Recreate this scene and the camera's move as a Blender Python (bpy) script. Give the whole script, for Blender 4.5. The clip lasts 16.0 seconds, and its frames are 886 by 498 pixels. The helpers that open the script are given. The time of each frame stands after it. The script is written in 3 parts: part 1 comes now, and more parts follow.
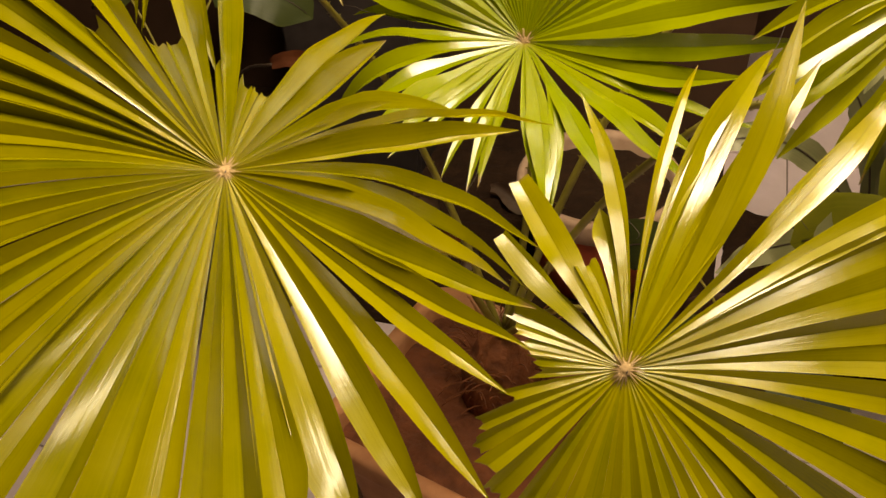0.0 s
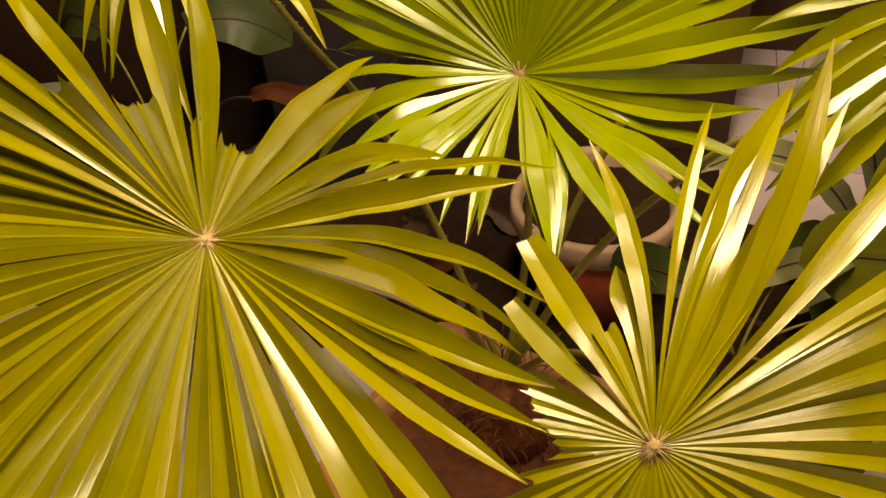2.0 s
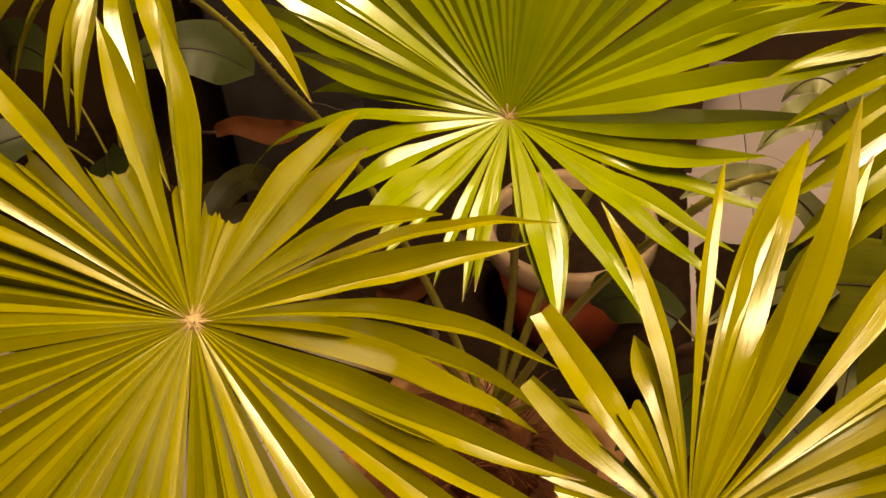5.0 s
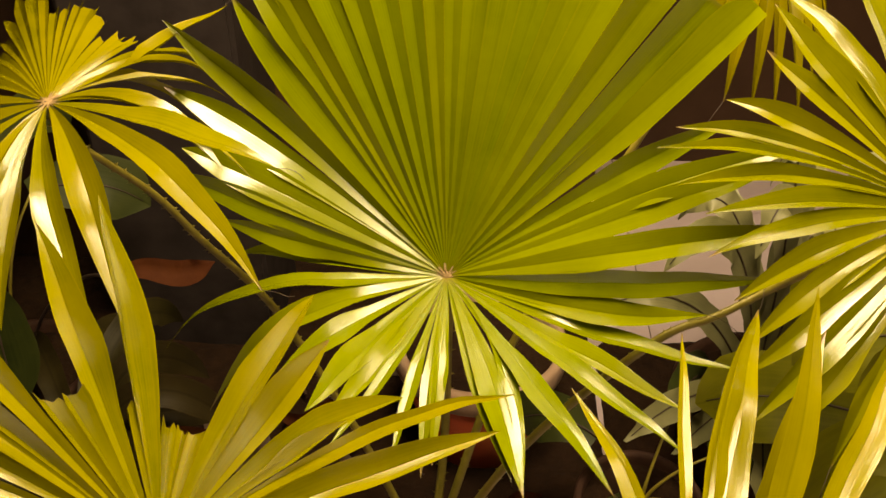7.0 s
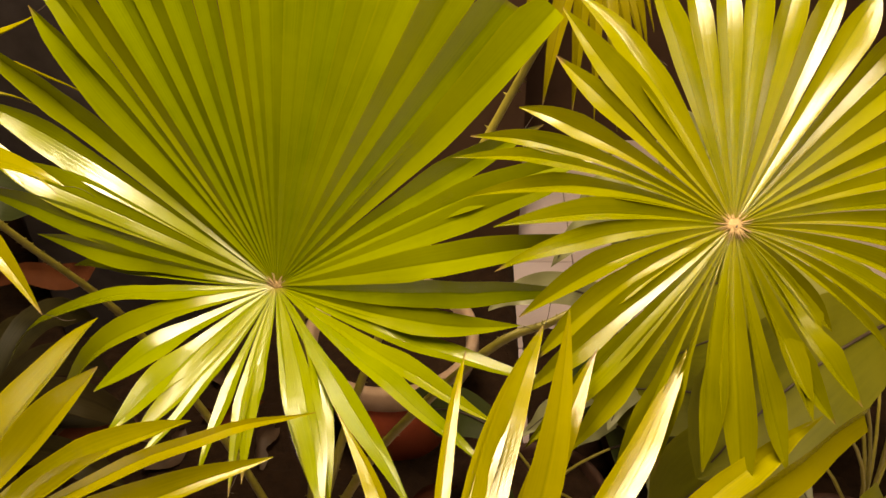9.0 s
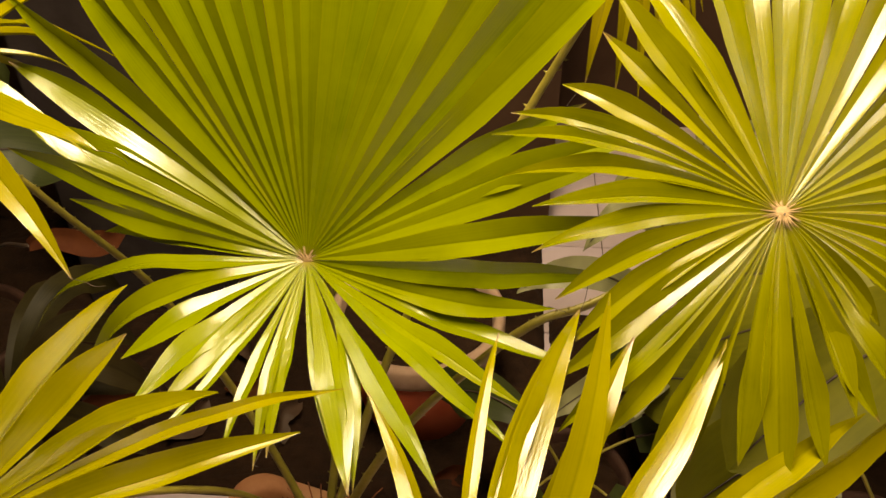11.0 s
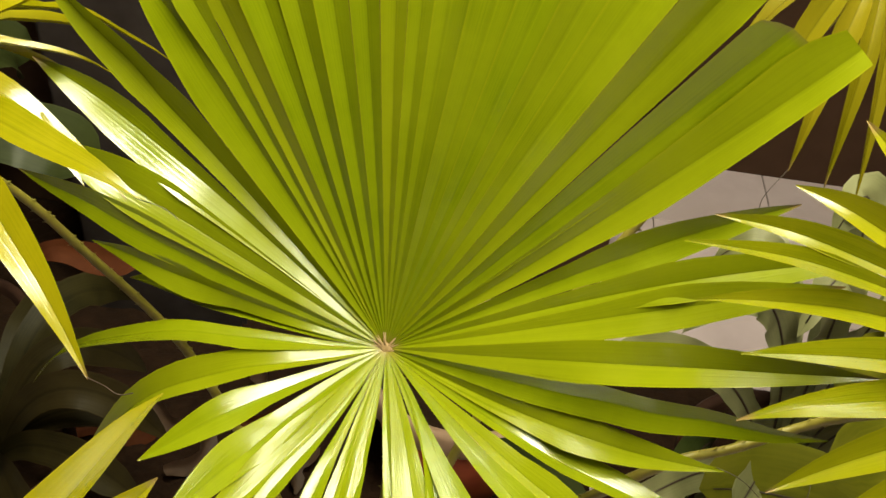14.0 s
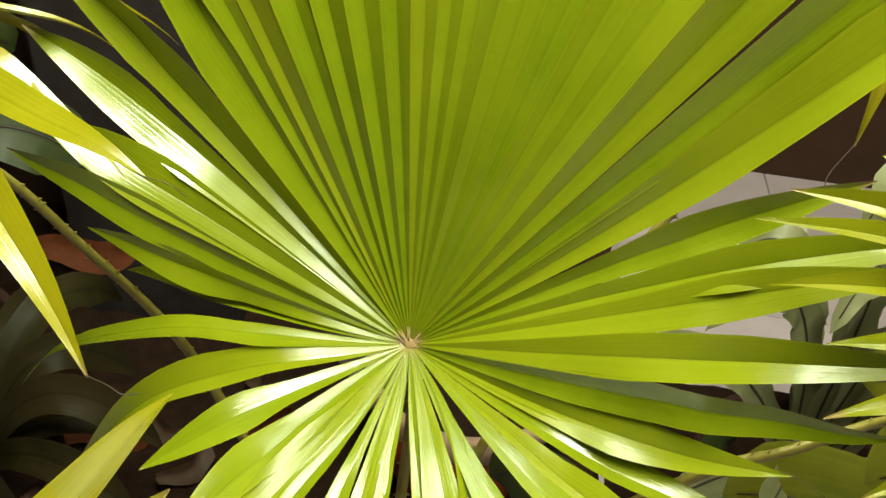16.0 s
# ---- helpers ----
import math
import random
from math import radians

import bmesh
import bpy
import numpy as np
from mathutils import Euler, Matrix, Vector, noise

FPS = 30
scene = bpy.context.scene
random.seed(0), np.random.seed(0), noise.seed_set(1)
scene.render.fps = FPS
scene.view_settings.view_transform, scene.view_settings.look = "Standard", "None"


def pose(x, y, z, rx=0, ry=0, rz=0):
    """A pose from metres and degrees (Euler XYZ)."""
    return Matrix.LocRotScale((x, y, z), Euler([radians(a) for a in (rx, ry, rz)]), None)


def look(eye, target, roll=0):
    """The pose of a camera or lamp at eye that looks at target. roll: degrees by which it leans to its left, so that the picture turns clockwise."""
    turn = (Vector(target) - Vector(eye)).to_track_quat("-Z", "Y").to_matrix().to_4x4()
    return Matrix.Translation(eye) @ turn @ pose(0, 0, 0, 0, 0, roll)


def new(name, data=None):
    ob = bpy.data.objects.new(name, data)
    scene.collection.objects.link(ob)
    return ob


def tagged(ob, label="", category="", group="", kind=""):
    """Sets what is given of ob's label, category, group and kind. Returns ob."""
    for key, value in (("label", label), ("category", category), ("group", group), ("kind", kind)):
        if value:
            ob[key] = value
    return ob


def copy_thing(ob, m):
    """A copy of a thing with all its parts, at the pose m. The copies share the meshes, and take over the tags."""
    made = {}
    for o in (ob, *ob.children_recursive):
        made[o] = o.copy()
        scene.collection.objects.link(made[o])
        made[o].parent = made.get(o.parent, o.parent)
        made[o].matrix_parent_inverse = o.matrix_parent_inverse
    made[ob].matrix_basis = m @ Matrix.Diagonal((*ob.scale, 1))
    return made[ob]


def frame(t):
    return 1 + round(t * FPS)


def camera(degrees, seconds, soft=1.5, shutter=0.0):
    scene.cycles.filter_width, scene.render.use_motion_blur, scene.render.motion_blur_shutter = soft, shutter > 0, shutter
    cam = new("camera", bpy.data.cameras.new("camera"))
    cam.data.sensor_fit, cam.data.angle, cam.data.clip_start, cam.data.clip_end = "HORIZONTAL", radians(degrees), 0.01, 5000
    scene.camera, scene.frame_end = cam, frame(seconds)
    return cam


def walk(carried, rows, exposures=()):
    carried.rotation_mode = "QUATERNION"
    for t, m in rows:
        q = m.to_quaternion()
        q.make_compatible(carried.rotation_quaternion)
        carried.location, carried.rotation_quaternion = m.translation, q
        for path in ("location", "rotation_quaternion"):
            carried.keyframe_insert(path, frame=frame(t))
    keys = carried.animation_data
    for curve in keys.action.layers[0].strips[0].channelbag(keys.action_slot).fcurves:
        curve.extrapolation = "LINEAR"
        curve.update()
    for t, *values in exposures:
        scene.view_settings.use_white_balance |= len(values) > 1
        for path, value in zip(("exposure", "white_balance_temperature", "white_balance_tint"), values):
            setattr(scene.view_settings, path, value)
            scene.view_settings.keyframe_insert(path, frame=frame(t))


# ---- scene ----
cam = camera(52.0, 16.0)
PATH = [
    (0, (0.241, -1.2, 1.472), (-0.214, 0.23, 0.15), -2.8),
    (0.5, (0.248, -1.177, 1.478), (-0.217, 0.26, 0.167), -3.7),
    (1, (0.234, -1.157, 1.484), (-0.207, 0.282, 0.167), -2.7),
    (1.5, (0.227, -1.143, 1.487), (-0.215, 0.293, 0.168), -3.3),
    (2, (0.199, -1.106, 1.468), (-0.229, 0.336, 0.15), -4.4),
    (2.5, (0.196, -1.081, 1.456), (-0.216, 0.368, 0.141), -5.6),
    (3, (0.188, -1.082, 1.459), (-0.196, 0.379, 0.148), -5.2),
    (5.5, (0.108, -1.019, 1.502), (-0.17, 0.456, 0.18), -1.9),
    (6, (0.081, -1.008, 1.535), (-0.092, 0.548, 0.291), 0.5),
    (6.5, (0.048, -0.978, 1.55), (-0.076, 0.609, 0.339), -0.2),
    (7, (0.027, -0.959, 1.567), (-0.021, 0.641, 0.368), 0.4),
    (7.5, (0.017, -0.953, 1.571), (0.037, 0.658, 0.386), 0.7),
    (8, (0.065, -0.943, 1.613), (0.114, 0.657, 0.414), 0.2),
    (8.5, (0.172, -0.924, 1.602), (0.224, 0.657, 0.379), 0.8),
    (9, (0.253, -0.903, 1.586), (0.201, 0.661, 0.34), -0.9),
    (11.5, (0.23, -0.882, 1.57), (0.115, 0.653, 0.293), 0.2),
    (12, (0.216, -0.849, 1.575), (0.097, 0.692, 0.306), 1.4),
    (12.5, (0.213, -0.811, 1.562), (0.049, 0.728, 0.296), 1.4),
    (13, (0.2, -0.766, 1.547), (-0.036, 0.777, 0.297), 1.5),
    (13.5, (0.131, -0.691, 1.518), (-0.087, 0.842, 0.252), 2.6),
    (14, (0.095, -0.637, 1.478), (-0.013, 0.894, 0.195), 6.0),
    (14.5, (0.095, -0.615, 1.45), (-0.023, 0.9, 0.15), 5.6),
    (15, (0.081, -0.605, 1.436), (-0.007, 0.905, 0.127), 6.4),
    (15.5, (0.08, -0.599, 1.43), (-0.023, 0.921, 0.135), 5.9),
    (16, (0.054, -0.596, 1.414), (-0.024, 0.947, 0.143), 6.5),
]

EXPOSURES = [(0.0, 0.0, 7350, 10), (2.0, 0.0, 8000, 10), (3.2, 0.0, 8200, 10), (5.5, 0.01, 9000, 10), (6.5, 0.0, 8800, 10), (7.5, 0.01, 8200, 10), (9.0, 0.05, 7600, 10), (12.8, 0.06, 7800, 10),
             (13.5, 0.17, 6800, 4), (14.2, 0.30, 5850, -8), (15.5, 0.34, 5650, -11), (16.0, 0.36, 5450, -13)]
walk(cam, [(t, look(eye, target, roll)) for t, eye, target, roll in PATH], EXPOSURES)

FLOOR = -0.30
CEILING = 2.40

# ---- light: two warm ceiling lamps out of view, in an added closed, dark veranda ----
world = bpy.data.worlds.new("night")
scene.world = world
world.use_nodes = True
world.node_tree.nodes["Background"].inputs[0].default_value = (0.10, 0.06, 0.036, 1)
world.node_tree.nodes["Background"].inputs[1].default_value = 0.05
LAMPS = ((0.10, -0.12, 68), (1.15, -0.70, 31))
for x, y, watts in LAMPS:
    lamp_data = bpy.data.lights.new("lamp_light", "AREA")
    lamp_data.shape, lamp_data.size, lamp_data.size_y = "RECTANGLE", 0.36, 1.15
    lamp_data.energy, lamp_data.color = watts, (1.0, 0.83, 0.58)
    new("lamp_light", lamp_data).matrix_world = pose(x, y, CEILING - 0.112)


# ---- materials ----
def material(name, rough=0.5, metal=0.0):
    m = bpy.data.materials.new(name)
    m.use_nodes = True
    b = m.node_tree.nodes["Principled BSDF"]
    b.inputs["Roughness"].default_value, b.inputs["Metallic"].default_value = rough, metal
    return m, m.node_tree, b


def node(tree, kind, **given):
    n = tree.nodes.new(kind)
    for key, value in given.items():
        if key in n.inputs:
            n.inputs[key].default_value = value
    return n


def ramp(tree, source, stops):
    n = tree.nodes.new("ShaderNodeValToRGB")
    e = n.color_ramp.elements
    while len(e) < len(stops):
        e.new(0.5)
    for el, (p, c) in zip(e, stops):
        el.position, el.color = p, (*c, 1)
    tree.links.new(source, n.inputs[0])
    return n.outputs[0]


def blend(tree, factor, a, b, kind="MIX"):
    n = tree.nodes.new("ShaderNodeMix")
    n.data_type, n.blend_type = "RGBA", kind
    for socket, value in ((n.inputs[0], factor), (n.inputs[6], a), (n.inputs[7], b)):
        if isinstance(value, (int, float)):
            socket.default_value = value
        elif isinstance(value, tuple):
            socket.default_value = (*value, 1)
        else:
            tree.links.new(value, socket)
    return n.outputs[2]


def coords(tree, kind="Object", scale=(1, 1, 1)):
    c = tree.nodes.new("ShaderNodeTexCoord")
    m = tree.nodes.new("ShaderNodeMapping")
    m.inputs["Scale"].default_value = scale
    tree.links.new(c.outputs[kind], m.inputs[0])
    return m.outputs[0]


def noise_at(tree, vector, scale, detail=4.0, rough=0.55):
    n = node(tree, "ShaderNodeTexNoise", Scale=scale, Detail=detail, Roughness=rough)
    tree.links.new(vector, n.inputs["Vector"])
    return n.outputs[0]


def bump(tree, shader, height, strength, distance):
    n = node(tree, "ShaderNodeBump", Strength=strength, Distance=distance)
    tree.links.new(height, n.inputs["Height"])
    tree.links.new(n.outputs[0], shader.inputs["Normal"])


def earthy(name, dark, light, rough, scale, relief=0.4, distance=0.004, stain=None, sheen=0.5):
    """A mottled material: grain at one scale and broad patches at another."""
    m, t, b = material(name, rough)
    b.inputs["Specular IOR Level"].default_value = sheen
    v = coords(t)
    fine, broad = noise_at(t, v, scale, 6), noise_at(t, v, scale * 0.12, 3)
    colour = ramp(t, fine, ((0.3, dark), (0.7, light)))
    if stain:
        mask = ramp(t, broad, ((0.45, (0, 0, 0)), (0.68, (1, 1, 1))))
        colour = blend(t, mask, colour, stain)
    else:
        colour = blend(t, 0.5, colour, ramp(t, broad, ((0.3, dark), (0.7, light))))
    t.links.new(colour, b.inputs["Base Color"])
    bump(t, b, fine, relief, distance)
    return m


def blade(name, deep, pale, edge, through_light=0.25, rough=0.30, crease_shade=0.35, sheen=0.7):
    """Leaf blade: fibres along the leaflet (UV v runs outward), blotches, paler margins."""
    m, t, b = material(name, rough)
    b.inputs["Specular IOR Level"].default_value = sheen
    uv = coords(t, "UV", (7, 0.35, 1))
    fibre = noise_at(t, uv, 3.0, 3)
    spots = noise_at(t, coords(t), 16, 4)
    colour = ramp(t, spots, ((0.32, deep), (0.68, pale)))
    colour = blend(t, ramp(t, fibre, ((0.40, (0, 0, 0)), (0.66, (0.75, 0.75, 0.75)))), colour, pale)
    info = t.nodes.new("ShaderNodeObjectInfo")
    colour = blend(t, ramp(t, info.outputs["Random"], ((0.0, (0, 0, 0)), (1.0, (0.45, 0.45, 0.45)))), colour, edge)
    split = t.nodes.new("ShaderNodeSeparateXYZ")
    t.links.new(coords(t, "UV"), split.inputs[0])
    rim = ramp(t, split.outputs[0], ((0.0, (0.6, 0.6, 0.6)), (0.04, (0, 0, 0)), (0.96, (0, 0, 0)), (1.0, (0.6, 0.6, 0.6))))
    colour = blend(t, rim, colour, edge)
    # dark midrib line, which also paints the shade down in the fold
    rib = ramp(t, split.outputs[0], ((0.44, (0, 0, 0)), (0.485, (crease_shade,) * 3), (0.515, (crease_shade,) * 3), (0.56, (0, 0, 0))))
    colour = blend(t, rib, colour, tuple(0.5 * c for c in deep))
    tip = t.nodes.new("ShaderNodeUVMap")
    tip.uv_map = "Tip"
    ends = t.nodes.new("ShaderNodeSeparateXYZ")
    t.links.new(tip.outputs[0], ends.inputs[0])
    wither = ramp(t, ends.outputs[1], ((0.0, (0, 0, 0)), (0.955, (0, 0, 0)), (0.985, (0.9, 0.9, 0.9))))
    colour = blend(t, wither, colour, (0.15, 0.10, 0.035))
    dry = ramp(t, split.outputs[1], ((0.0, (1, 1, 1)), (0.02, (0.3, 0.3, 0.3)), (0.045, (0, 0, 0)), (1.0, (0, 0, 0))))
    colour = blend(t, dry, colour, (0.22, 0.14, 0.05))
    t.links.new(colour, b.inputs["Base Color"])
    t.links.new(ramp(t, spots, ((0.3, (rough - 0.04,) * 3), (0.7, (rough + 0.08,) * 3))), b.inputs["Roughness"])
    streak = noise_at(t, coords(t, "UV", (9, 0.5, 1)), 2.0, 3)
    bump(t, b, blend(t, 0.4, streak, noise_at(t, coords(t, "UV", (3, 5, 1)), 1.0, 2)), 0.35, 0.0016)
    see = node(t, "ShaderNodeBsdfTranslucent")
    t.links.new(colour, see.inputs["Color"])
    mix = node(t, "ShaderNodeMixShader", Fac=through_light)
    t.links.new(b.outputs[0], mix.inputs[1])
    t.links.new(see.outputs[0], mix.inputs[2])
    t.links.new(mix.outputs[0], t.nodes["Material Output"].inputs["Surface"])
    return m


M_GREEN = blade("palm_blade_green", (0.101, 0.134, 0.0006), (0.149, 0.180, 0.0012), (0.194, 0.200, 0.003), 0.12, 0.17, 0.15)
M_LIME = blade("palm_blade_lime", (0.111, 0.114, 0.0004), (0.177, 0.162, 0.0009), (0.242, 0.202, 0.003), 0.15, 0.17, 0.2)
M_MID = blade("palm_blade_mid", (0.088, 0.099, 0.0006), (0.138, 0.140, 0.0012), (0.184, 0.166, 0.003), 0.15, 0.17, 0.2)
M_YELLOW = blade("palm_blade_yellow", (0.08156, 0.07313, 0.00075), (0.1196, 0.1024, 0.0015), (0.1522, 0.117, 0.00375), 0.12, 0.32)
M_YELLOW.node_tree.nodes["Principled BSDF"].inputs["Specular IOR Level"].default_value = 0.15
M_STALK = earthy("stalk", (0.1883, 0.1604, 0.01823), (0.3178, 0.2715, 0.04555), 0.45, 60)
M_HUB = earthy("leaf_base_fibre", (0.17, 0.105, 0.045), (0.36, 0.25, 0.12), 0.8, 180)
M_FIBRE = earthy("trunk_fibre", (0.0845, 0.0242, 0.008), (0.338, 0.1045, 0.036), 0.9, 45, 0.8, 0.012)
M_SOIL = earthy("soil", (0.06143, 0.01727, 0.00624), (0.2048, 0.05886, 0.0208), 0.95, 28, 0.9, 0.015)
# darker copy of the soil, with the dimness behind the palm in its colour
M_SOIL_DIM = earthy("soil_dimmed", (0.012, 0.006, 0.0035), (0.034, 0.017, 0.009), 0.95, 28, 0.9, 0.015, None, 0.15)
M_TERRA = earthy("terracotta", (0.3105, 0.125, 0.054), (0.4312, 0.1985, 0.09), 0.75, 22, 0.3, 0.003, (0.4744, 0.2793, 0.156))
M_RED = earthy("red_clay", (0.34, 0.050, 0.018), (0.50, 0.080, 0.028), 0.6, 18, 0.3, 0.002, (0.40, 0.10, 0.045))
M_LIMEWASH = earthy("pale_clay_rim", (0.3276, 0.2002, 0.1365), (0.4732, 0.3367, 0.2457), 0.8, 30, 0.3, 0.002)
M_TILE = earthy("floor_tile", (0.56, 0.46, 0.50), (0.66, 0.55, 0.60), 0.40, 7, 0.05, 0.001, (0.48, 0.39, 0.41))
M_GROUT = earthy("grout", (0.10, 0.07, 0.05), (0.17, 0.13, 0.10), 0.9, 90)
# slate grey lowered in place of the light falling off behind the palm
M_SLATE = earthy("slate_pillar", (0.019, 0.014, 0.014), (0.036, 0.028, 0.028), 0.7, 14, 0.5, 0.004, (0.025, 0.018, 0.016), 0.2)
M_SURROUND = earthy("dark_surround", (0.03413, 0.0165, 0.00945), (0.0585, 0.0297, 0.01755), 0.8, 9, 0.4, 0.004, None, 0.2)
M_CEIL = earthy("dark_unseen_room", (0.055, 0.036, 0.020), (0.095, 0.062, 0.036), 0.7, 14, 0.4, 0.003)
# weak light at the back is put into the pot brown
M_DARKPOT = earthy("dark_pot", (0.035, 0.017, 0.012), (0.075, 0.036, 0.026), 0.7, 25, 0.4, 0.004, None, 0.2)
M_FERN = blade("fern_frond", (0.13, 0.14, 0.06), (0.22, 0.22, 0.10), (0.25, 0.24, 0.12), 0.15, 0.45)
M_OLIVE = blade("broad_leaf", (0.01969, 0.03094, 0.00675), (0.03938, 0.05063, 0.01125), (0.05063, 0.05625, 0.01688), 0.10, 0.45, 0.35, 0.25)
M_BROAD = blade("broad_leaf_pale", (0.100, 0.108, 0.004), (0.150, 0.150, 0.007), (0.170, 0.165, 0.010), 0.15, 0.45, 0.35, 0.35)
# bromeliad and dry leaf colours darkened to stand for dim light back there
M_BROM_DIM = blade("bromeliad_blade_dim", (0.010, 0.010, 0.003), (0.038, 0.032, 0.009), (0.046, 0.030, 0.012), 0.08, 0.50, 0.35, 0.2)
M_DRY = earthy("dry_leaf", (0.040, 0.009, 0.003), (0.078, 0.022, 0.006), 0.8, 30, 0.4, 0.004, None, 0.15)
M_BROWN = earthy("brown_leaf", (0.040, 0.020, 0.011), (0.085, 0.046, 0.026), 0.65, 40)
M_RIB = earthy("dark_midrib", (0.025, 0.014, 0.010), (0.05, 0.03, 0.02), 0.6, 60)
M_BULB, _t, _b = material("lamp_glass", 0.4)
_b.inputs["Emission Color"].default_value, _b.inputs["Emission Strength"].default_value = (1, 0.83, 0.58, 1), 6.0
M_METAL, _t, _b = material("lamp_metal", 0.35, 0.8)
_b.inputs["Base Color"].default_value = (0.5, 0.5, 0.48, 1)


# ---- mesh helpers ----
def part(name, bm, mat, parent=None, label="", smooth=True):
    data = bpy.data.meshes.new(name)
    bm.to_mesh(data)
    bm.free()
    data.materials.append(mat)
    if smooth:
        data.polygons.foreach_set("use_smooth", [True] * len(data.polygons))
    ob = new(name, data)
    if parent:
        ob.parent = parent
    if label:
        ob["label"] = label
    return ob


def box(x0, y0, z0, x1, y1, z1, bevel=0.0):
    bm = bmesh.new()
    bmesh.ops.create_cube(bm, size=1)
    for v in bm.verts:
        v.co = Vector(((x0 + x1) / 2 + v.co.x * (x1 - x0), (y0 + y1) / 2 + v.co.y * (y1 - y0), (z0 + z1) / 2 + v.co.z * (z1 - z0)))
    if bevel:
        bmesh.ops.bevel(bm, geom=bm.edges[:], offset=bevel, segments=2, affect="EDGES")
    return bm


def lathe(profile, steps=48, wobble=0.0, seed=0):
    """A turned body from (radius, height) pairs."""
    rng = random.Random(seed)
    bm = bmesh.new()
    rings = []
    for r, z in profile:
        ring = []
        for k in range(steps):
            a = 2 * math.pi * k / steps
            q = r * (1 + wobble * math.sin(3 * a + seed)) + rng.uniform(-wobble, wobble) * 0.3 * r
            ring.append(bm.verts.new((q * math.cos(a), q * math.sin(a), z)))
        rings.append(ring)
    for a, b in zip(rings, rings[1:]):
        for k in range(steps):
            bm.faces.new((a[k], a[(k + 1) % steps], b[(k + 1) % steps], b[k]))
    return bm


def square_lathe(profile, corner=0.22, steps=9):
    """A body of rounded-square section from (half side, height) pairs."""
    bm = bmesh.new()
    rings = []
    for h, z in profile:
        ring, c = [], corner * h
        for qx, qy, a0 in ((1, 1, 0), (-1, 1, 90), (-1, -1, 180), (1, -1, 270)):
            for k in range(steps):
                a = radians(a0 + 90 * k / (steps - 1))
                ring.append(bm.verts.new((qx * (h - c) + c * math.cos(a), qy * (h - c) + c * math.sin(a), z)))
        rings.append(ring)
    n = len(rings[0])
    for a, b in zip(rings, rings[1:]):
        for k in range(n):
            bm.faces.new((a[k], a[(k + 1) % n], b[(k + 1) % n], b[k]))
    return bm


def bezier(points, n):
    p = [Vector(q) for q in points]
    out = []
    for k in range(n + 1):
        q, t = list(p), k / n
        while len(q) > 1:
            q = [a.lerp(b, t) for a, b in zip(q, q[1:])]
        out.append(q[0])
    return out


def through_points(points, n):
    """A smooth path that passes through every point."""
    p = [Vector(q) for q in points]
    p = [p[0] * 2 - p[1]] + p + [p[-1] * 2 - p[-2]]
    out = []
    for a, b, c, d in zip(p, p[1:], p[2:], p[3:]):
        for k in range(n):
            t = k / n
            out.append(0.5 * (2 * b + (c - a) * t + (2 * a - 5 * b + 4 * c - d) * t * t + (3 * b - a - 3 * c + d) * t ** 3))
    return out + [p[-2]]


def tube(bm, path, radii, sides=8, flat=1.0):
    """Sweeps a rounded section along a path; flat squeezes it front to back."""
    rings = []
    for k, c in enumerate(path):
        d = (path[min(k + 1, len(path) - 1)] - path[max(k - 1, 0)]).normalized()
        side = d.cross(Vector((0, 1, 0.2))).normalized()
        up = side.cross(d)
        ring = []
        for j in range(sides):
            a = 2 * math.pi * j / sides
            ring.append(bm.verts.new(c + (side * math.cos(a) + up * math.sin(a) * flat) * radii[k]))
        rings.append(ring)
    for a, b in zip(rings, rings[1:]):
        for j in range(sides):
            bm.faces.new((a[j], a[(j + 1) % sides], b[(j + 1) % sides], b[j]))
    bm.faces.new(rings[0][::-1])
    bm.faces.new(rings[-1])
    return rings


def thing(name, at, label, category, group="", kind=""):
    ob = new(name)
    ob.empty_display_size = 0.05
    ob.location = at
    return tagged(ob, label, category, group, kind)


# ---- the setting ----
ROOM = (-2.6, 2.9, -2.6, 3.0)
part_floor = part("floor", box(ROOM[0], ROOM[2], FLOOR - 0.10, ROOM[1], ROOM[3], FLOOR - 0.008), M_GROUT, smooth=False)
tagged(part_floor, "pale beige ceramic tiled veranda floor with dark joints", "floor", kind="structure")
# outer walls and ceiling are unseen additions, kept dark so little light bounces
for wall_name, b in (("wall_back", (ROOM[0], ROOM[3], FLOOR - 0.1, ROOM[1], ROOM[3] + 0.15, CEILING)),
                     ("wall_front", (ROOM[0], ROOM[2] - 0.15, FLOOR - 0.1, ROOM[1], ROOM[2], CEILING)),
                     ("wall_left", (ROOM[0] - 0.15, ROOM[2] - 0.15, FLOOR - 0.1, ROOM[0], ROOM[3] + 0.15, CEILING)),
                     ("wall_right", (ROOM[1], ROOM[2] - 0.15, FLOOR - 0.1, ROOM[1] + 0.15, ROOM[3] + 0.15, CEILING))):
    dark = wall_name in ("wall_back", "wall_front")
    tagged(part(wall_name, box(*b), M_SURROUND if dark else M_CEIL, smooth=False),
           "dark brown wall out of view, added to close the room" if dark else "plain brown side wall out of view, added and kept dark to limit bounce", "wall", kind="structure")
tagged(part("ceiling", box(ROOM[0] - 0.15, ROOM[2] - 0.15, CEILING, ROOM[1] + 0.15, ROOM[3] + 0.15, CEILING + 0.12), M_CEIL, smooth=False),
       "plain dark ceiling out of view, added and kept dark to limit bounce", "ceiling", kind="structure")
pillar = part("pillar", box(-0.93, 1.00, FLOOR - 0.008, -0.52, 1.36, CEILING, 0.012), M_SLATE, smooth=False)
tagged(pillar, "dark grey square slate-faced veranda pillar", "pillar", kind="structure")

